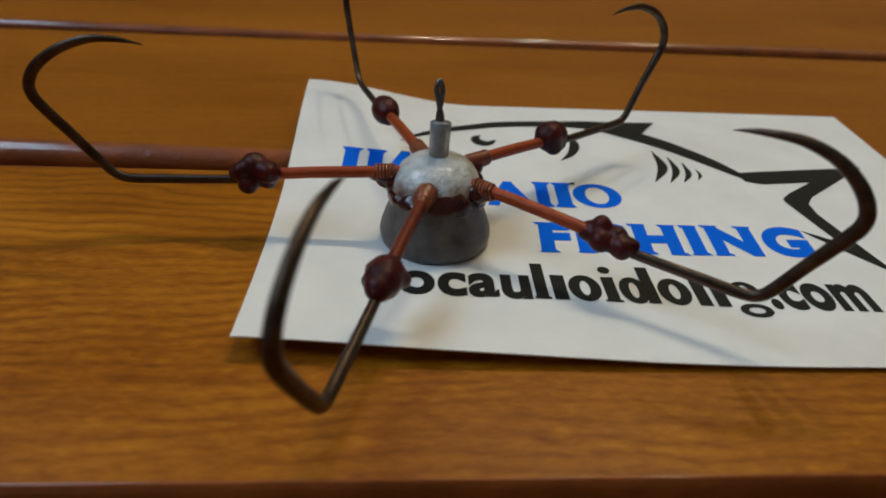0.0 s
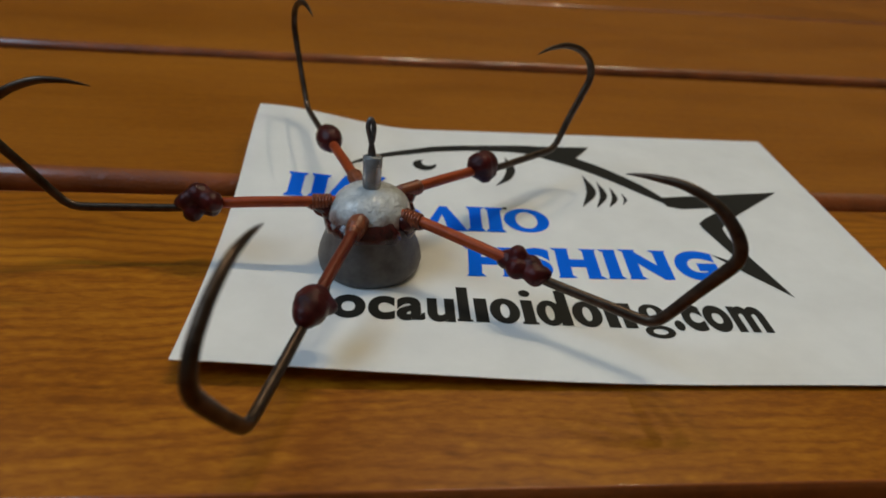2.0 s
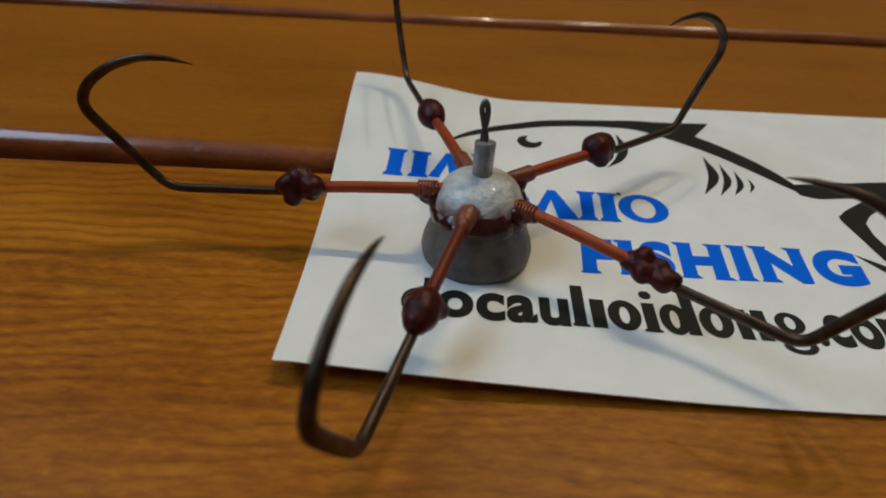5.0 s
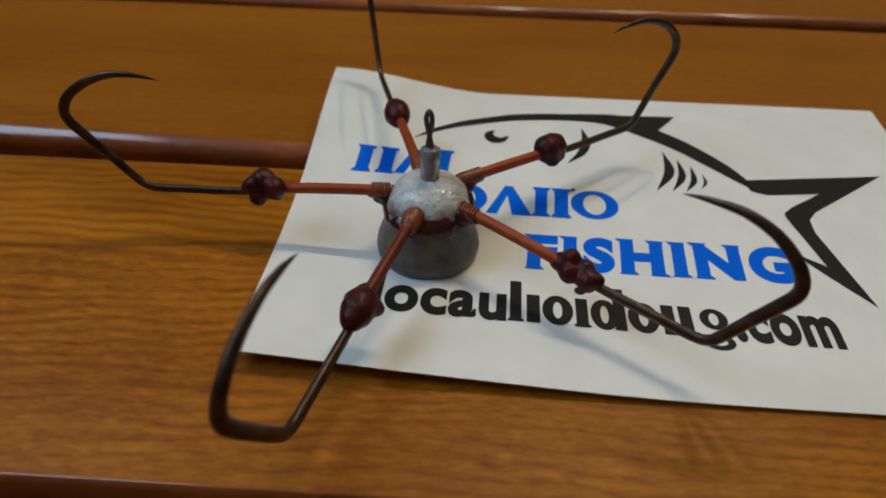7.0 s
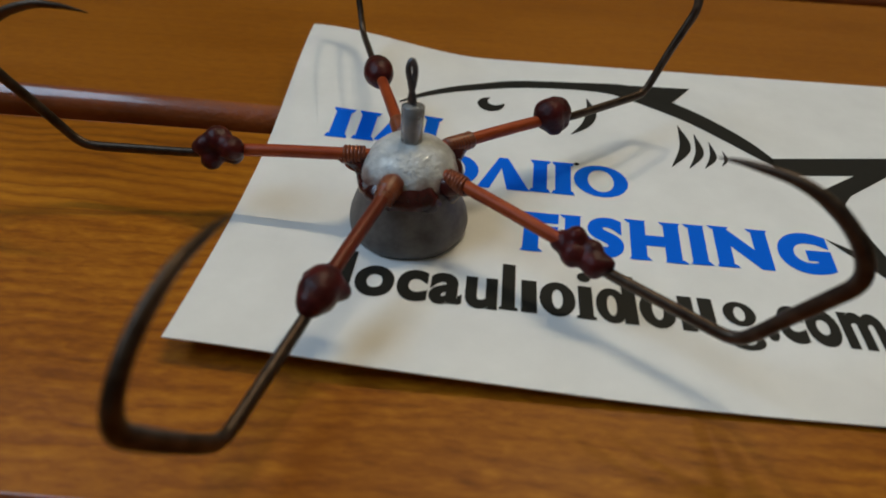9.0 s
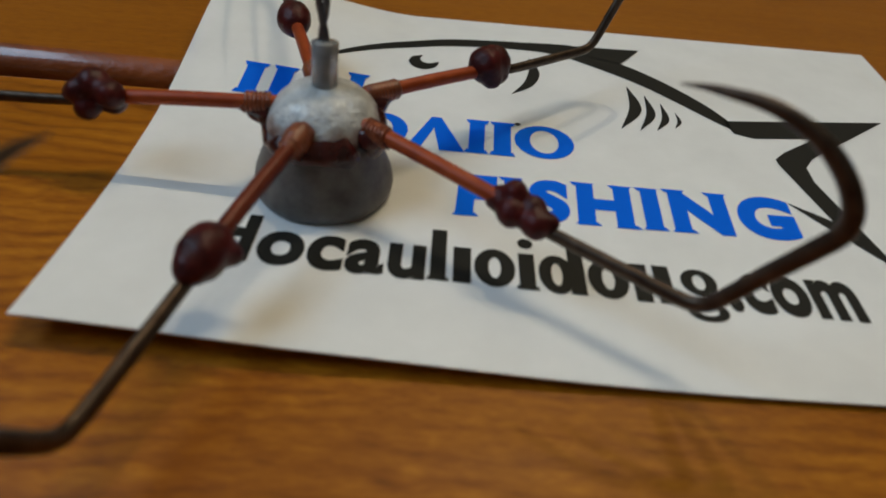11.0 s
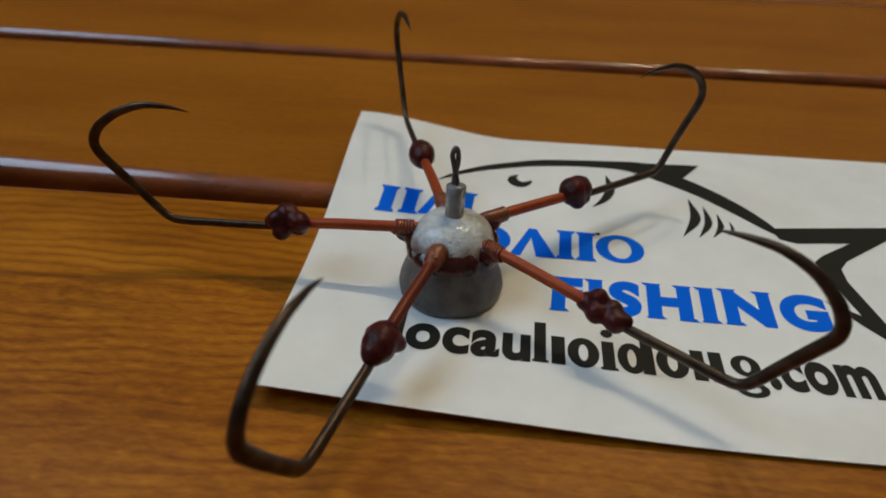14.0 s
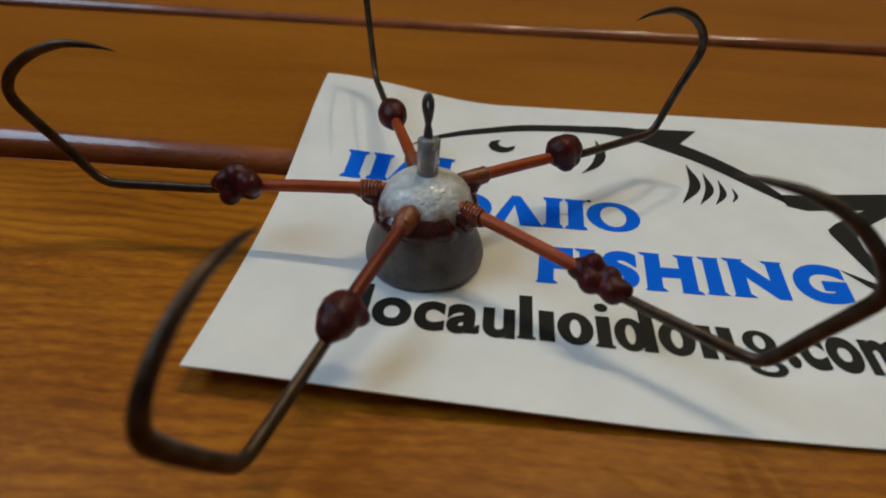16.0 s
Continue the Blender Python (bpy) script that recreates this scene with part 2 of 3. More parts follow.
def tube(bm, line, sides=12, flat=1.0, closed=False):
    """A tube along rows of x, y, z, radius; flat: its width across its own plane."""
    line = [np.array(q, float) for q in line]
    n, rings = len(line), []
    normal = None
    for i, q in enumerate(line):
        a = line[(i - 1) % n] if (i or closed) else q
        b = line[(i + 1) % n] if (i < n - 1 or closed) else q
        t = Vector(b[:3] - a[:3]).normalized()
        if normal is None:
            normal = t.orthogonal().normalized() if abs(t.z) > 0.95 else t.cross(Vector((0, 0, 1))).normalized()
        normal = (normal - t * normal.dot(t)).normalized()
        side = t.cross(normal)
        rings.append([bm.verts.new(Vector(q[:3]) + float(q[3]) * (math.cos(w) * normal * flat + math.sin(w) * side)) for w in (2 * math.pi * s / sides for s in range(sides))])
    pairs = list(zip(rings, rings[1:])) + ([(rings[-1], rings[0])] if closed else [])
    for r0, r1 in pairs:
        for s in range(sides):
            bm.faces.new((r0[s], r0[(s + 1) % sides], r1[(s + 1) % sides], r1[s]))
    if not closed:
        bm.faces.new(rings[0][::-1])
        bm.faces.new(rings[-1])
    return bm


def turned(bm, profile, sides=48, wobble=0.0, seed=0):
    """A body turned about z from rows of radius, height."""
    rings = []
    for r, z in profile:
        ring = []
        for s in range(sides):
            w = 2 * math.pi * s / sides
            k = 1 + wobble * noise.noise(Vector((2 * math.cos(w), 2 * math.sin(w), 3 * z + seed)))
            ring.append(bm.verts.new((r * k * math.cos(w), r * k * math.sin(w), z)))
        rings.append(ring)
    for r0, r1 in zip(rings, rings[1:]):
        for s in range(sides):
            bm.faces.new((r0[s], r0[(s + 1) % sides], r1[(s + 1) % sides], r1[s]))
    bm.faces.new(rings[0][::-1])
    bm.faces.new(rings[-1])
    return bm


def blob(bm, lobes, rough=0.02, seed=0):
    """One lump that wraps round several balls, rows of x, y, z, radius."""
    made = bmesh.ops.create_icosphere(bm, subdivisions=4, radius=1.0)["verts"]
    mid = sum((Vector(b[:3]) for b in lobes), Vector()) / len(lobes)
    for v in made:
        d = v.co.normalized()
        best = 0.02
        for x, y, z, r in lobes:
            c = Vector((x, y, z)) - mid
            b = d.dot(c)
            h = b * b - c.length_squared + r * r
            if h > 0:
                best = max(best, b + math.sqrt(h))
        v.co = mid + d * best * (1 + rough * noise.noise(d * 3 + Vector((seed, 0, 0))))
    for _ in range(2):
        bmesh.ops.smooth_vert(bm, verts=made, factor=0.5, use_axis_x=True, use_axis_y=True, use_axis_z=True)
    return bm


def box(bm, x0, y0, z0, x1, y1, z1):
    v = [bm.verts.new((x, y, z)) for z in (z0, z1) for y in (y0, y1) for x in (x0, x1)]
    for f in ((0, 2, 3, 1), (4, 5, 7, 6), (0, 1, 5, 4), (2, 6, 7, 3), (0, 4, 6, 2), (1, 3, 7, 5)):
        bm.faces.new([v[i] for i in f])
    return bm


# ---------------------------------------------------------------- the room, closed round the table
X0, X1, Y0, Y1, Z0, Z1 = -48.4, 130, -95, 135, -75, 205
tagged(part("floor", box(bmesh.new(), X0 - 12, Y0 - 12, Z0 - 10, X1 + 12, Y1 + 12, Z0), FLOORING, smooth=False), "plain brown floor under the table", "floor", kind="structure")
tagged(part("ceiling", box(bmesh.new(), X0 - 12, Y0 - 12, Z1, X1 + 12, Y1 + 12, Z1 + 10), PLASTER, smooth=False), "plain pale plaster ceiling", "ceiling", kind="structure")
for name, dims in (("wall_north", (X0, Y1, Z0, X1, Y1 + 12, Z1)), ("wall_south", (X0, Y0 - 12, Z0, X1, Y0, Z1)), ("wall_east", (X1, Y0 - 12, Z0, X1 + 12, Y1 + 12, Z1))):
    tagged(part(name, box(bmesh.new(), *dims), PLASTER, smooth=False), "plain pale plaster wall", "wall", kind="structure")
wy0, wy1, wz0, wz1 = WINDOW.y * 100 - 25, WINDOW.y * 100 + 25, WINDOW.z * 100 - 23, WINDOW.z * 100 + 23
west = bmesh.new()
box(west, X0 - 12, Y0 - 12, Z0, X0, wy0, Z1)
box(west, X0 - 12, wy1, Z0, X0, Y1 + 12, Z1)
box(west, X0 - 12, wy0, Z0, X0, wy1, wz0)
box(west, X0 - 12, wy0, wz1, X0, wy1, Z1)
tagged(part("wall_west", west, PLASTER, smooth=False), "plain pale plaster wall with a window opening", "wall", kind="structure")

# ---------------------------------------------------------------- the slatted table
SLOPE = math.atan(0.035)      # the planks lie turned a little against the card
PITCH, GAP, BACK, THICK = 5.80, 0.20, 0.09, 2.0
table = tagged(new("slat_table"), "varnished orange-brown wooden table top of parallel planks", "table")
table.matrix_basis = Matrix.Rotation(SLOPE, 4, "Z")


def plank_mesh(gap, nose, length, wood, arris=90, deep=1.0, front=0.0, wander=None, edge=None):
    """One plank; gap: the joint behind it, nose: the roundness of its front edge, arris: the angle at which it breaks from the top,
    wander: how far its front edge runs back at x."""
    bm = bmesh.new()
    h = (PITCH - gap - front) / 2
    mid = front + h
    prof = []
    for side, level, a0, r in ((1, 0, 0, BACK), (-1, 0, 90, nose), (-1, -1, 180, BACK), (1, -1, 270, BACK)):
        for s in range(10):
            if a0 == 90:
                c, q, small = math.cos(radians(arris)), math.sin(radians(arris)), 0.03 if arris > 90 else 0.0
                if small and s < 4:
                    w = radians(90 + (arris - 90) * s / 4)
                    prof.append((mid - h + nose + (nose - small) * c + small * math.cos(w), small * (math.sin(w) - 1)))
                else:
                    w = radians(arris + (180 - arris) * ((s - 4) / 5 if small else s / 9))
                    prof.append((mid - h + nose + nose * math.cos(w), small * (q - 1) + nose * deep * (math.sin(w) - q)))
                continue
            w = radians(a0 + 10 * s)
            prof.append((mid + side * (h - r) + r * math.cos(w), (-THICK + r if level else -r) + r * math.sin(w)))
    along = [-length / 2, length / 2] if wander is None else [-length / 2] + list(range(-20, 21, 2)) + [length / 2]
    ends = [[bm.verts.new((x, y + (wander(x) if wander and y < mid else 0.0), z)) for y, z in prof] for x in along]
    n = len(prof)
    for one, two in zip(ends, ends[1:]):
        for i in range(n):
            bm.faces.new((one[i], one[(i + 1) % n], two[(i + 1) % n], two[i]))
    bm.faces.new(ends[0])
    bm.faces.new(ends[-1][::-1])
    me = mesh_of("plank", bm, wood)
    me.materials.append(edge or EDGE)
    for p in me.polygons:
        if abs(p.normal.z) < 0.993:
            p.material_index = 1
    return me


plain = plank_mesh(GAP, 0.20, 100, WOOD)
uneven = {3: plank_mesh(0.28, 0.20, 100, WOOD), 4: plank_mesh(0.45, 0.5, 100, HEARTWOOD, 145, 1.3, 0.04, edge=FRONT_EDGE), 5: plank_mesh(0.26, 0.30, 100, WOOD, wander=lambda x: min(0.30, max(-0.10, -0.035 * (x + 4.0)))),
          6: plank_mesh(0.16, 0.19, 100, WOOD, wander=lambda x: min(0.20, 0.022 * abs(x + 3.0)))}
FIRST = -1.13 - 4 * PITCH
for i in range(13):
    ob = new("plank", uneven.get(i, plain))
    ob.parent = table
    ob.matrix_basis = pose(0.05 + 0.003 * ((i + 1) % 3), (FIRST + i * PITCH) * CM, -0.0002 * (i % 2))
y_lo, y_hi = FIRST, FIRST + 13 * PITCH
for x in (-40, 52):
    part("rail", box(bmesh.new(), x - 2, y_lo + 1, -6, x + 2, y_hi - 1, -THICK - 0.02), WOOD, table, smooth=False)
    for y in (y_lo + 4, y_hi - 4):
        part("leg", box(bmesh.new(), x - 2.5, y - 2.5, -75 + 0.02, x + 2.5, y + 2.5, -6.02), WOOD, table, smooth=False)


# ---------------------------------------------------------------- the printed card
def ease(u):
    u = min(1.0, max(0.0, u))
    return u * u * (3 - 2 * u)


CL, CR, CB, CT = 1.27, 10.37, 0.44, 6.70


def lift(x, y):
    """Height of the card's paper over the planks: a curled corner and a raised front edge."""
    z = 0.026
    z += 0.37 * ease((4.0 - x) / 2.73) * ease((y - 3.3) / 3.4)
    z += max(0.0, (2.9 - y) / 2.46) ** 1.6 * (0.02 + 0.19 * ease((7.2 - x) / 6.4))
    return z


def card_outline(u, v):
    x = CL + (CR - CL) * u
    y = CB + (CT - CB) * v
    y += (0.036 * u * 9.16 * v) + (1 - v) * (0.05 * ease((3.4 - x) / 2.4) + 0.09 * ease((x - 5.0) / 4.5))
    x += 0.10 * (1 - u) * (1 - v)
    return x, y


NX, NY = 72, 52
bm = bmesh.new()
layers = []
for dz in (0.0, 0.014):
    layers.append([[bm.verts.new((*card_outline(i / NX, j / NY), lift(*card_outline(i / NX, j / NY)) + dz)) for i in range(NX + 1)] for j in range(NY + 1)])
for lay in layers:
    for j in range(NY):
        for i in range(NX):
            bm.faces.new((lay[j][i], lay[j][i + 1], lay[j + 1][i + 1], lay[j + 1][i]))
lo, hi = layers
flats = set(bm.faces)
for i in range(NX):
    bm.faces.new((lo[0][i], hi[0][i], hi[0][i + 1], lo[0][i + 1]))
    bm.faces.new((lo[NY][i], lo[NY][i + 1], hi[NY][i + 1], hi[NY][i]))
for j in range(NY):
    bm.faces.new((lo[j][0], lo[j + 1][0], hi[j + 1][0], hi[j][0]))
    bm.faces.new((lo[j][NX], hi[j][NX], hi[j + 1][NX], lo[j + 1][NX]))
walls = set(bm.faces) - flats
for e in [e for e in bm.edges if sum(f in walls for f in e.link_faces) == 1]:
    e.smooth = False
card = tagged(part("printed_card", bm, PAPER), "white glossy printed card with one corner curled up", "card")
INK = 0.014 + 0.005


def printed(name, shapes, mat, label="", over=0.0):
    """Ink lying on the card: flat outlines, each a list of x, y, cut fine and laid over the paper."""
    bm = bmesh.new()
    for outline in shapes:
        bm.faces.new([bm.verts.new((x, y, 0)) for x, y in outline])
    bmesh.ops.remove_doubles(bm, verts=bm.verts[:], dist=0.0005)
    bmesh.ops.triangulate(bm, faces=bm.faces[:])
    for _ in range(2):
        bmesh.ops.subdivide_edges(bm, edges=[e for e in bm.edges if e.calc_length() > 0.3], cuts=1)
        bmesh.ops.triangulate(bm, faces=bm.faces[:])
    for v in bm.verts:
        v.co.z = lift(v.co.x, v.co.y) + INK + over
    for f in bm.faces:
        if f.normal.z < 0:
            f.normal_flip()
    return part(name, bm, mat, card, label, smooth=False)


def swell(pts, steps=6):
    """A brush stroke: rows of x, y, half width."""
    line = curve_points(pts, steps)
    left, right = [], []
    for i, q in enumerate(line):
        a, b = line[max(0, i - 1)], line[min(len(line) - 1, i + 1)]
        d = np.array([b[0] - a[0], b[1] - a[1]])
        d /= np.linalg.norm(d) + 1e-9
        n = np.array([-d[1], d[0]]) * max(q[2], 0.004)
        left.append((q[0] + n[0], q[1] + n[1]))
        right.append((q[0] - n[0], q[1] - n[1]))
    return [[left[i], left[i + 1], right[i + 1], right[i]] for i in range(len(line) - 1)]


def band(upper, lower):
    """The strip between two lines of equally many points."""
    a, b = curve_points(upper, 5), curve_points(lower, 5)
    return [[tuple(a[i][:2]), tuple(a[i + 1][:2]), tuple(b[i + 1][:2]), tuple(b[i][:2])] for i in range(len(a) - 1)]


printed("fish_back", band([(2.80, 5.11), (3.08, 5.43), (3.52, 5.78), (3.97, 6.01), (4.44, 6.16), (5.23, 6.26), (6.1, 6.31), (6.62, 5.93), (6.94, 5.68), (7.26, 5.36), (7.55, 5.0), (7.74, 4.68)],
                          [(2.81, 5.09), (3.1, 5.33), (3.53, 5.62), (3.98, 5.82), (4.44, 5.95), (5.07, 6.03), (5.69, 6.02), (6.13, 5.82), (6.75, 5.41), (7.19, 5.0), (7.52, 4.66), (7.74, 4.45)]), BLACK)
printed("fish_fin", [[(5.75, 6.285), (6.96, 6.37), (6.64, 5.91), (6.2, 6.05)]], BLACK, over=0.005)
printed("fish_tail", [[(7.69, 4.64), (9.77, 4.99), (8.52, 3.96), (8.71, 4.42), (7.96, 4.3), (7.74, 4.37)],
                      [(8.71, 4.42), (8.52, 3.96), (8.39, 3.77), (8.08, 3.79), (8.08, 3.89), (8.23, 4.05)],
                      [(8.08, 3.79), (8.39, 3.77), (8.38, 3.5), (8.7, 2.11), (8.28, 2.61), (8.32, 2.81)],
                      [(7.93, 3.06), (8.32, 2.81), (8.28, 2.61)]], BLACK)
printed("fish_eye", [[tuple(q) for q in curve_points([(3.86, 5.40), (3.90, 5.53), (4.03, 5.59), (4.00, 5.50), (4.03, 5.42), (4.12, 5.38), (4.24, 5.44), (4.20, 5.29), (4.06, 5.21), (3.92, 5.27), (3.86, 5.40)], 4)[:-1]]], BLACK)
for top, mid, low, wide in (((6.62, 5.28), (6.64, 4.73), (6.40, 4.24), 0.075), ((6.81, 5.08), (6.81, 4.63), (6.62, 4.24), 0.055), ((6.98, 4.91), (6.97, 4.55), (6.82, 4.27), 0.045), ((7.12, 4.72), (7.13, 4.52), (7.05, 4.36), 0.025)):
    printed("gill_stroke", swell([(*top, 0.004), (*mid, wide), (*low, 0.004)]), BLACK)
printed("fish_side_fin", swell([(5.41, 5.81, 0.004), (5.455, 5.42, 0.07), (5.36, 5.08, 0.06), (5.15, 4.80, 0.004)]), BLACK)


def disc(x, y, rx, ry, cut=0.0):
    """A filled round mark; cut: how far its left side is squared off."""
    out = []
    for i in range(20):
        w = 2 * math.pi * i / 20
        c, q = math.cos(w), math.sin(w)
        if c < 0 and cut:
            c = max(-1.0, -abs(c) ** (1 - cut))
            q = math.copysign(abs(q) ** (1 - cut), q)
        out.append((x + rx * c, y + ry * q))
    return out


def ring_mark(x, y, rx, ry, hx=0.30, hy=0.58, cut=0.0):
    """A round mark with an open middle, as a ring of small pieces."""
    outer, inner = disc(x, y, rx, ry, cut), disc(x, y, rx * hx, ry * hy)
    return [[outer[i], outer[(i + 1) % 20], inner[(i + 1) % 20], inner[i]] for i in range(20)]


def block(x0, x1, y0, y1, slant=0.0, narrow=0.0):
    return [(x0, y0), (x1, y0), (x1 + slant - narrow, y1), (x0 + slant + narrow, y1)]


# the names on the card, as plain filled marks: footed stems, chevrons and rings
def stem_mark(x, y0, y1, wide=0.17, foot=0.045, lean=0.02):
    h = y1 - y0
    return [block(x - wide / 2, x + wide / 2, y0, y1, lean), block(x - wide / 2 - foot, x + wide / 2 + foot, y0, y0 + 0.07, 0.0, foot * 0.6),
            block(x - wide / 2 - foot * 0.4 + lean, x + wide / 2 + foot * 0.4 + lean, y0 + h - 0.07, y1, 0.0, -foot * 0.6)]


def chevron_mark(x0, x1, y0, y1, thin=0.15, thick=0.27):
    top = x0 + (x1 - x0) * 0.48
    return [[(x0, y0), (x0 + thin, y0), (top + 0.02, y1 - 0.12), (top - 0.05, y1)], [(x1 - thick, y0), (x1, y0), (top + 0.06, y1), (top - 0.05, y1)]]


for shapes in (stem_mark(2.12, 4.14, 4.74, 0.20), stem_mark(2.46, 4.15, 4.75, 0.20), chevron_mark(2.60, 3.17, 4.18, 4.79), stem_mark(3.29, 4.23, 4.86),
               ring_mark(3.68, 3.74, 0.30, 0.33, 0.45, 0.66, 0.6), chevron_mark(3.97, 4.60, 3.42, 4.08), stem_mark(4.72, 3.43, 4.10, 0.17), stem_mark(5.00, 3.43, 4.10, 0.19),
               ring_mark(5.47, 3.78, 0.33, 0.33, 0.48, 0.70)):
    for i, shape in enumerate(shapes if len(shapes) < 9 else [None]):
        printed("word_mark", [shape] if shape else shapes, BLUE, over=0.002 * (i % 3))
x = 4.31
for kind in "loidoug":
    wide = {"l": 0.38, "i": 0.17, "d": 0.43, "u": 0.42}.get(kind, 0.39)
    mid, half = x + wide / 2, wide / 2 - 0.015
    if kind == "i":
        shapes = [block(mid - 0.07, mid + 0.07, 1.39, 1.86), block(mid - 0.095, mid + 0.095, 1.39, 1.43), disc(mid, 2.0, 0.07, 0.07)]
    elif kind == "l":
        shapes = [block(x + 0.02, x + 0.155, 1.39, 2.08), block(x, x + 0.18, 1.39, 1.43), block(x + 0.215, x + wide - 0.01, 1.39, 1.86)]
    elif kind == "u":
        step = (wide - 0.02) / 2
        shapes = [block(x + 0.02 + i * step, x + (i + 1) * step - 0.035, 1.39, 1.87) for i in range(2)]
    elif kind == "d":
        shapes = [ring_mark(mid - 0.04, 1.625, half - 0.04, 0.25), block(x + wide - 0.145, x + wide - 0.01, 1.39, 2.08)]
    elif kind == "g":
        shapes = [ring_mark(mid, 1.70, half * 0.9, 0.17, 0.34), ring_mark(mid, 1.34, half, 0.12, 0.5, 0.45)]
    else:
        shapes = [ring_mark(mid, 1.63, half, 0.25, 0.30, 0.55)]
    for i, shape in enumerate(shapes):
        printed("line_mark", shape if isinstance(shape[0], list) else [shape], BLACK, over=0.002 * (i % 2))
    x += wide
printed("ink_speck", [[(5.19 + 0.035 * math.cos(w), 4.10 + 0.035 * math.sin(w)) for w in (i * math.pi / 4 for i in range(8))]], BLACK)

# the plain words of the card
def lettered(body, x0, x1, y0, y1, mat, label, bold=0.05, rise=0.0, lean=0.0, spacing=1.16, feet=()):
    """A word set between x0 and x1; feet: for each letter its serifs, l and u at its left stem, R and X at its right one (low, high)."""
    text = bpy.data.curves.new("lettering", "FONT")
    text.body, text.size, text.offset, text.space_character = body, 0.9, bold, spacing
    probe = new("lettering", text)
    flat = bpy.data.meshes.new_from_object(probe.evaluated_get(bpy.context.evaluated_depsgraph_get()))
    bpy.data.objects.remove(probe)
    xs = [v.co.x for v in flat.vertices]
    ys = [v.co.y for v in flat.vertices]
    bm = bmesh.new()
    bm.from_mesh(flat)
    for v in bm.verts:
        u, w = (v.co.x - min(xs)) / (max(xs) - min(xs)), (v.co.y - min(ys)) / (max(ys) - min(ys))
        x, y = x0 + (x1 - x0) * u + lean * w, y0 + rise * u + (y1 - y0) * w
        v.co = (x, y, lift(x, y) + INK)
    if feet:
        todo, letters = set(bm.verts), []
        while todo:
            island, edge = set(), [todo.pop()]
            while edge:
                v = edge.pop()
                island.add(v)
                fresh = {e.other_vert(v) for e in v.link_edges} & todo
                todo -= fresh
                edge.extend(fresh)
            letters.append((min(v.co.x for v in island), max(v.co.x for v in island), min(v.co.y for v in island), max(v.co.y for v in island)))
        for (a, b, low, high), ends in zip(sorted(letters), feet):
            for end in ends:
                at = b - 0.10 if end in "RX" else a + 0.10
                y, step = (low + 0.005, 0.055) if end in "lR" else (high - 0.005, -0.055)
                quad = [(at - 0.125, y), (at + 0.125, y), (at + 0.085, y + step), (at - 0.085, y + step)]
                bm.faces.new([bm.verts.new((p, q, lift(p, q) + INK + 0.002)) for p, q in (quad if step > 0 else quad[::-1])])
    return part("lettering", bm, mat, card, label, smooth=False)


lettered("FISHING", 4.52, 7.90, 2.33, 3.03, BLUE, "bold blue printed word", 0.055, spacing=1.22, rise=0.10, lean=0.04, feet=("lu", "lu", "", "luRX", "lu", "luX", ""))
lettered("docau", 2.48, 4.29, 1.36, 2.03, BLACK, "bold black printed letters", 0.035, spacing=1.08)
lettered(".com", x + 0.02, 8.10, 1.375, 1.885, BLACK, "bold black printed letters", 0.04, spacing=1.08)

# ---------------------------------------------------------------- the fishing rig
AXIS = (3.27, 2.70)
BASE = 0.042
rig = tagged(new("fishing_rig"), "grey lead weight with five dark hooks on copper arms", "fishing rig")
rig.matrix_basis = pose(AXIS[0] * CM, AXIS[1] * CM, BASE * CM)
part("lead_weight", turned(bmesh.new(), [(0.30, -0.012), (0.52, -0.012), (0.595, 0.01), (0.632, 0.06), (0.642, 0.13), (0.625, 0.23), (0.585, 0.35), (0.545, 0.46), (0.52, 0.58), (0.49, 0.66), (0.3, 0.68)], 64, 0.02), LEAD, rig, "dull grey cast lead", at=pose(0, -0.0012, 0))
part("glue_dome", turned(bmesh.new(), [(0.42, 0.50), (0.505, 0.57), (0.520, 0.64), (0.508, 0.71), (0.475, 0.79), (0.43, 0.865), (0.36, 0.935), (0.27, 0.985), (0.17, 1.015), (0.08, 1.03)], 64, 0.05, 5), GLUE, rig, "milky white glue", at=pose(0, -0.0002, 0))
bm = bmesh.new()
skirt = []
for r, z, wave in ((0.50, 0.46, 0.0), (0.540, 0.475, 0.03), (0.566, 0.53, 0.03), (0.570, 0.595, 0.03), (0.562, 0.64, 0.06), (0.538, 0.69, 0.10), (0.45, 0.74, 0.14)):
    row = []
    for i in range(72):
        w = 2 * math.pi * i / 72
        k = noise.noise(Vector((2.6 * math.cos(w), 2.6 * math.sin(w), 0.4))) + 0.35 * noise.noise(Vector((5 * math.cos(w), 5 * math.sin(w), 0.8)))
        row.append(bm.verts.new(((r + 0.03 * k) * math.cos(w), (r + 0.03 * k) * math.sin(w), z + wave * k)))
    skirt.append(row)
for r0, r1 in zip(skirt, skirt[1:]):
    for i in range(72):
        bm.faces.new((r0[i], r0[(i + 1) % 72], r1[(i + 1) % 72], r1[i]))
part("resin_collar", bm, WET_RESIN, rig, "dark red resin", at=pose(0, -0.0006, 0))
part("stem", tube(bmesh.new(), [(0, 0, 0.95, 0.112), (0.0, 0.02, 1.15, 0.113), (0.005, 0.045, 1.395, 0.118), (0.005, 0.048, 1.41, 0.095)], 20), TUBE, rig, "grey translucent tube")
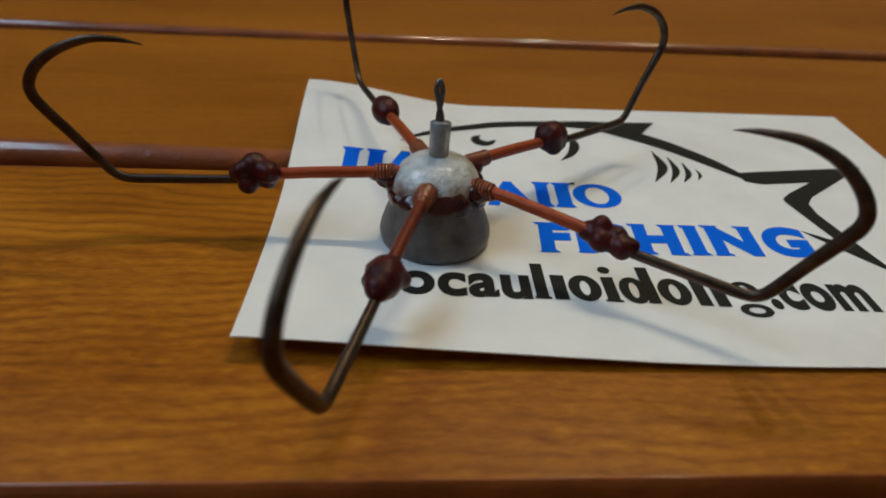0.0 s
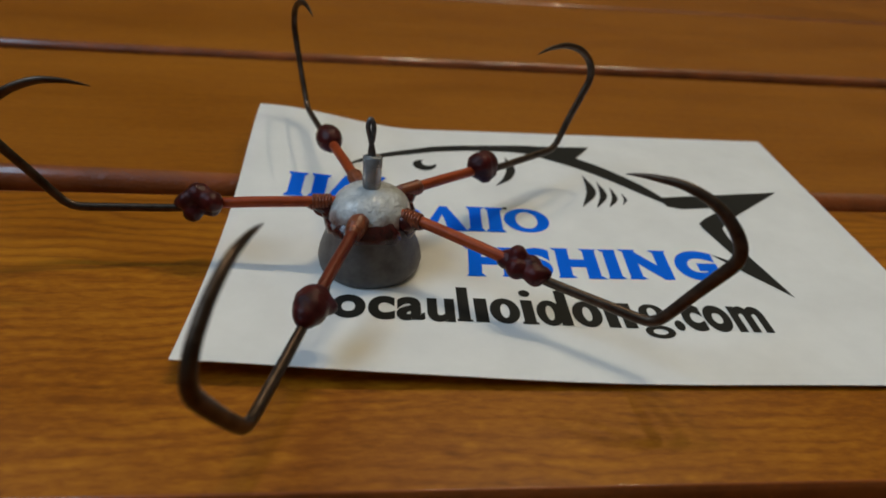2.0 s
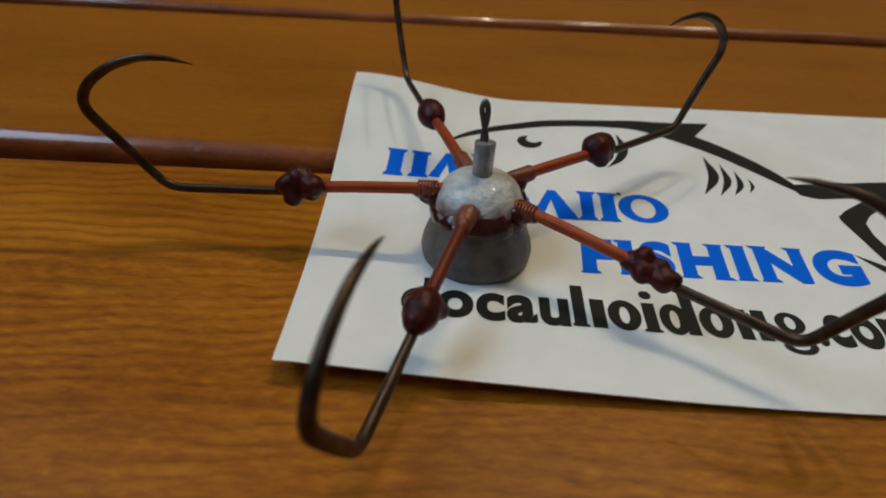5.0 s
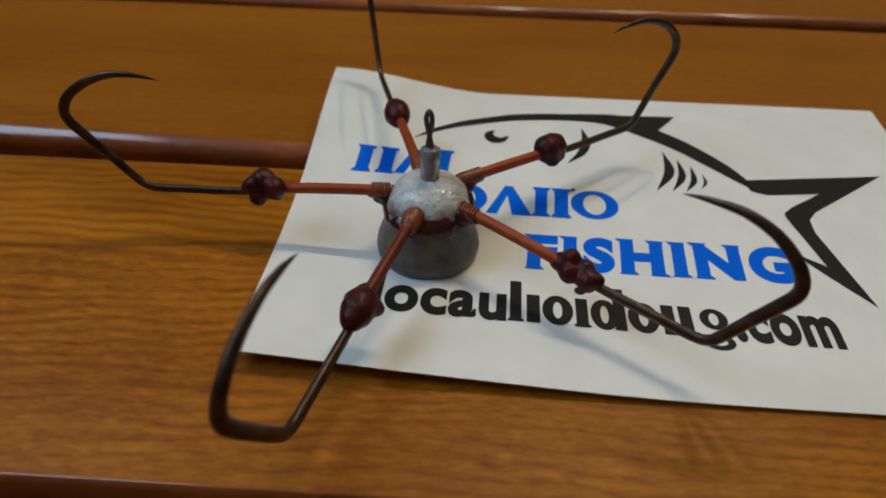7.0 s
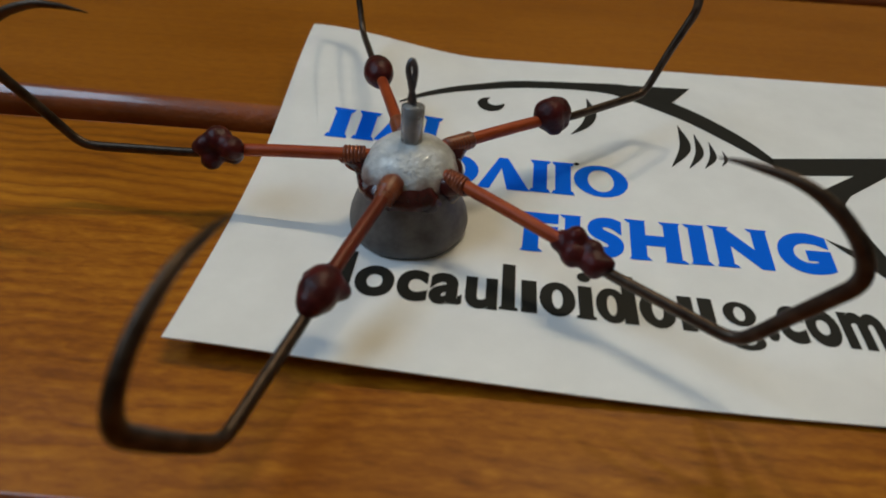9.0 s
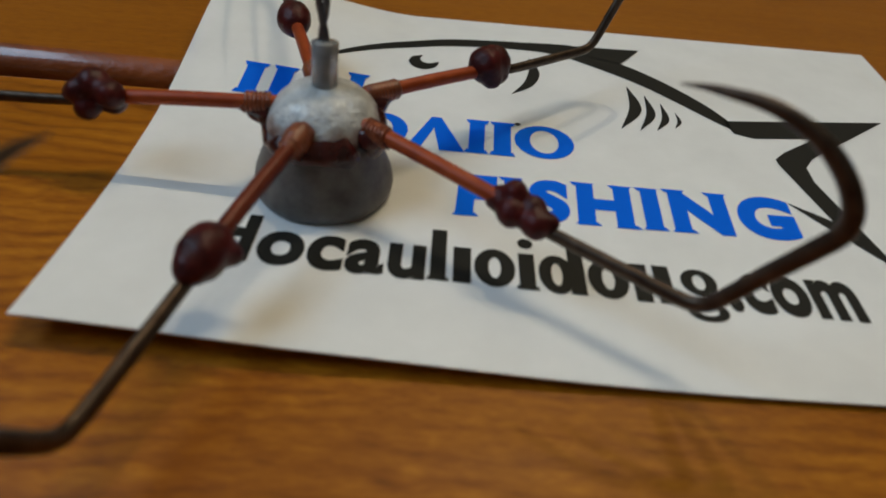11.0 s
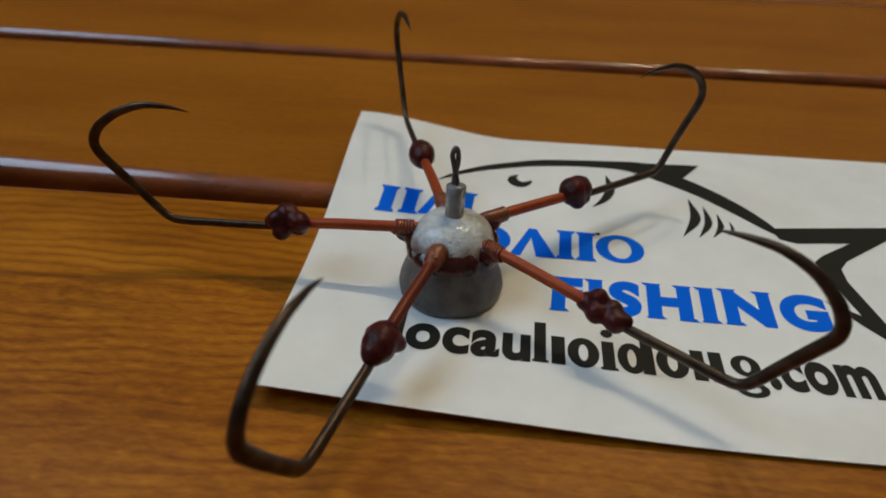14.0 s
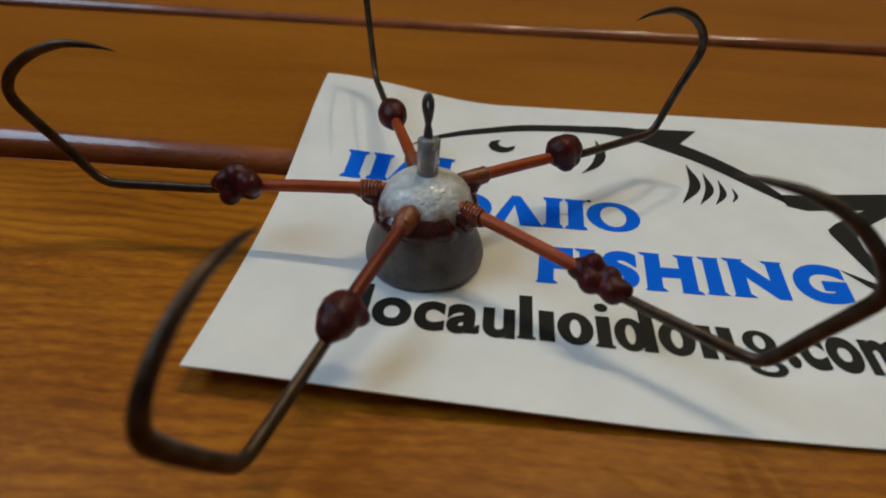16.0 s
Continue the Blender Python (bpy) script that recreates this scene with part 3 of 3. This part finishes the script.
eye_line = [(0.0, 0.0, 1.0, 0.030), (0.0, 0.02, 1.22, 0.034), (0.01, 0.05, 1.43, 0.031), (-0.03, 0.10, 1.60, 0.030), (-0.06, 0.14, 1.74, 0.030), (-0.03, 0.17, 1.82, 0.030), (0.005, 0.155, 1.75, 0.030), (0.002, 0.11, 1.62, 0.030), (-0.03, 0.065, 1.45, 0.027), (-0.022, 0.025, 1.22, 0.030), (-0.02, 0.0, 1.0, 0.03)]
part("wire_eye", tube(bmesh.new(), curve_points(eye_line, 8), 10), WIRE, rig, "dull twisted wire loop")

PROFILE = [(2.0, 0.70, 0.055), (2.35, 0.66, 0.059), (3.05, 0.635, 0.062), (3.44, 0.625, 0.063), (3.60, 0.67, 0.063), (3.72, 0.79, 0.064), (3.95, 1.12, 0.066), (4.16, 1.44, 0.070),
           (4.25, 1.62, 0.070), (4.24, 1.78, 0.068), (4.12, 1.96, 0.064), (3.86, 2.13, 0.058), (3.52, 2.22, 0.050), (3.24, 2.215, 0.036), (3.08, 2.195, 0.022), (2.94, 2.165, 0.004)]
# each arm: direction, reach of the bend, shift of the point, rise of the bend, lean of the bend, lift of the point, drop of the shank, gauge of the wire, and the balls of its knot (along, across, up, radius)
ARMS = [
    (40.2, -0.15, -0.20, 0.0, -0.06, 0.08, 0.0, 0.90, [(1.92, 0.00, 0.055, 0.185), (2.03, 0.02, 0.05, 0.18), (1.94, -0.08, -0.06, 0.115), (2.06, -0.05, -0.05, 0.11), (2.14, 0.0, 0.01, 0.10)]),
    (108.5, 0.05, -0.05, 0.08, 0.03, 0.03, 0.0, 0.85, [(1.99, 0.0, 0.0, 0.15), (2.09, 0.01, 0.01, 0.185), (2.18, 0.0, 0.0, 0.18), (2.28, 0.0, 0.0, 0.15), (2.36, 0.0, 0.0, 0.11)]),
    (180.0, -0.01, 0.06, -0.02, 0.13, 0.05, 0.0, 0.88, [(1.89, 0.06, 0.05, 0.135), (1.93, -0.06, -0.10, 0.115), (2.07, -0.05, 0.08, 0.15), (2.13, 0.06, -0.10, 0.115), (2.20, 0.02, 0.04, 0.11), (2.29, 0.0, 0.0, 0.075)]),
    (255.0, -0.05, 0.0, 0.02, 0.0, 0.05, 0.06, 1.10, [(1.93, -0.14, 0.02, 0.085), (1.94, 0.0, 0.01, 0.19), (2.05, 0.0, 0.0, 0.195), (2.16, 0.0, 0.0, 0.15), (2.25, 0.0, -0.01, 0.09), (1.90, 0.14, -0.06, 0.105)]),
    (-32.6, -0.12, -0.02, 0.0, 0.02, 0.0, 0.0, 1.0, [(1.82, 0.02, -0.02, 0.125), (1.95, 0.06, 0.09, 0.115), (2.0, -0.05, -0.03, 0.135), (2.13, 0.06, 0.01, 0.125), (2.22, -0.03, -0.04, 0.14), (2.32, 0.02, 0.0, 0.10)]),
]
for n, (azimuth, reach, tip, rise, lean, raised, drop, gauge, balls) in enumerate(ARMS):
    turn = Matrix.Rotation(radians(azimuth), 4, "Z")
    arm = part("arm", tube(bmesh.new(), curve_points([(0.42, 0, 0.80, 0.068), (0.9, 0.004, 0.775, 0.068), (1.4, 0.0, 0.745, 0.068), (1.95, 0, 0.70, 0.066)], 6), 14), DARK_ENAMEL if n == 3 else ENAMEL, rig, "red-brown enamelled copper rod" if n == 3 else "orange enamelled copper rod", at=turn)
    helix = [(0.49 + 0.23 * i / 72, 0.080 * math.cos(2 * math.pi * i / 12), 0.795 - 0.05 * (0.07 + 0.23 * i / 72) + 0.080 * math.sin(2 * math.pi * i / 12), 0.022) for i in range(73)]
    part("coil", tube(bmesh.new(), helix, 8), COIL, arm, "wound copper wire")
    part("coil_resin", blob(bmesh.new(), [(0.46, 0.02, 0.64, 0.14), (0.52, -0.02, 0.70, 0.13), (0.62, 0.0, 0.735, 0.095), (0.72, 0, 0.75, 0.075)] + ([(0.50, 0.0, 0.79, 0.125), (0.60, 0.0, 0.78, 0.118), (0.70, 0.0, 0.77, 0.10)] if n == 3 else []), 0.15, n), AMBER if n == 3 else WET_RESIN, arm, "amber resin" if n == 3 else "dark red resin")
    if n in (0, 1):
        part("sleeve", tube(bmesh.new(), [(0.44, 0, 0.798, 0.09), (0.50, 0, 0.796, 0.095), (0.74, 0, 0.783, 0.094), (0.765, 0, 0.782, 0.100), (0.785, 0, 0.781, 0.090), (0.79, 0, 0.781, 0.07)], 16), AMBER, arm, "smooth red-brown sleeve")
    part("wire_tail", tube(bmesh.new(), curve_points([(0.70, 0.03, 0.72, 0.016), (0.66, 0.05, 0.66, 0.016), (0.58, 0.03, 0.60, 0.016), (0.50, 0.0, 0.54, 0.016)], 5), 8), COIL, arm, "thin copper wire end")
    part("knot", blob(bmesh.new(), [(a, b, 0.70 + c - 0.02 * (a - 2), r * (1.04 if n < 3 else 0.94)) for a, b, c, r in balls], 0.06, n * 7), RESIN, arm, "dark red resin over thread")
    line = []
    for r, z, w in PROFILE:
        past = ease((r - 3.4) / 0.8)
        point = ease((4.1 - r) / 1.0) if z > 1.8 else 0.0
        low = drop * ease((r - 2.4) / 1.0) * (1 - ease((z - 0.65) / 0.7))
        line.append((r - low + reach * past + tip * point, lean * ease((z - 0.7) / 1.3), z - BASE + rise * ease((z - 0.9) / 1.0) + raised * point - 0.8 * low, w * gauge))
    part("hook", tube(bmesh.new(), curve_points(line, 6), 14, flat=0.8), STEEL, rig, "dark steel hook with a bent shank", at=turn)

# ---------------------------------------------------------------- the lamp under the ceiling
fixture = tagged(new("ceiling_lamp"), "small round ceiling lamp base with three cords", "lamp")
fixture.matrix_basis = pose(LAMP.x, LAMP.y, 0)
part("base", turned(bmesh.new(), [(29, Z1 - 3), (30, Z1 - 2), (30, Z1)], 32), PLASTER, fixture)
for side in (-1, 0, 1):
    at = STEP * side * 100
    part("cord", tube(bmesh.new(), [(at.x, at.y, LAMP.z * 100 + 5, 0.4), (at.x, at.y, Z1 - 2.9, 0.4)], 10), PLASTER, fixture)
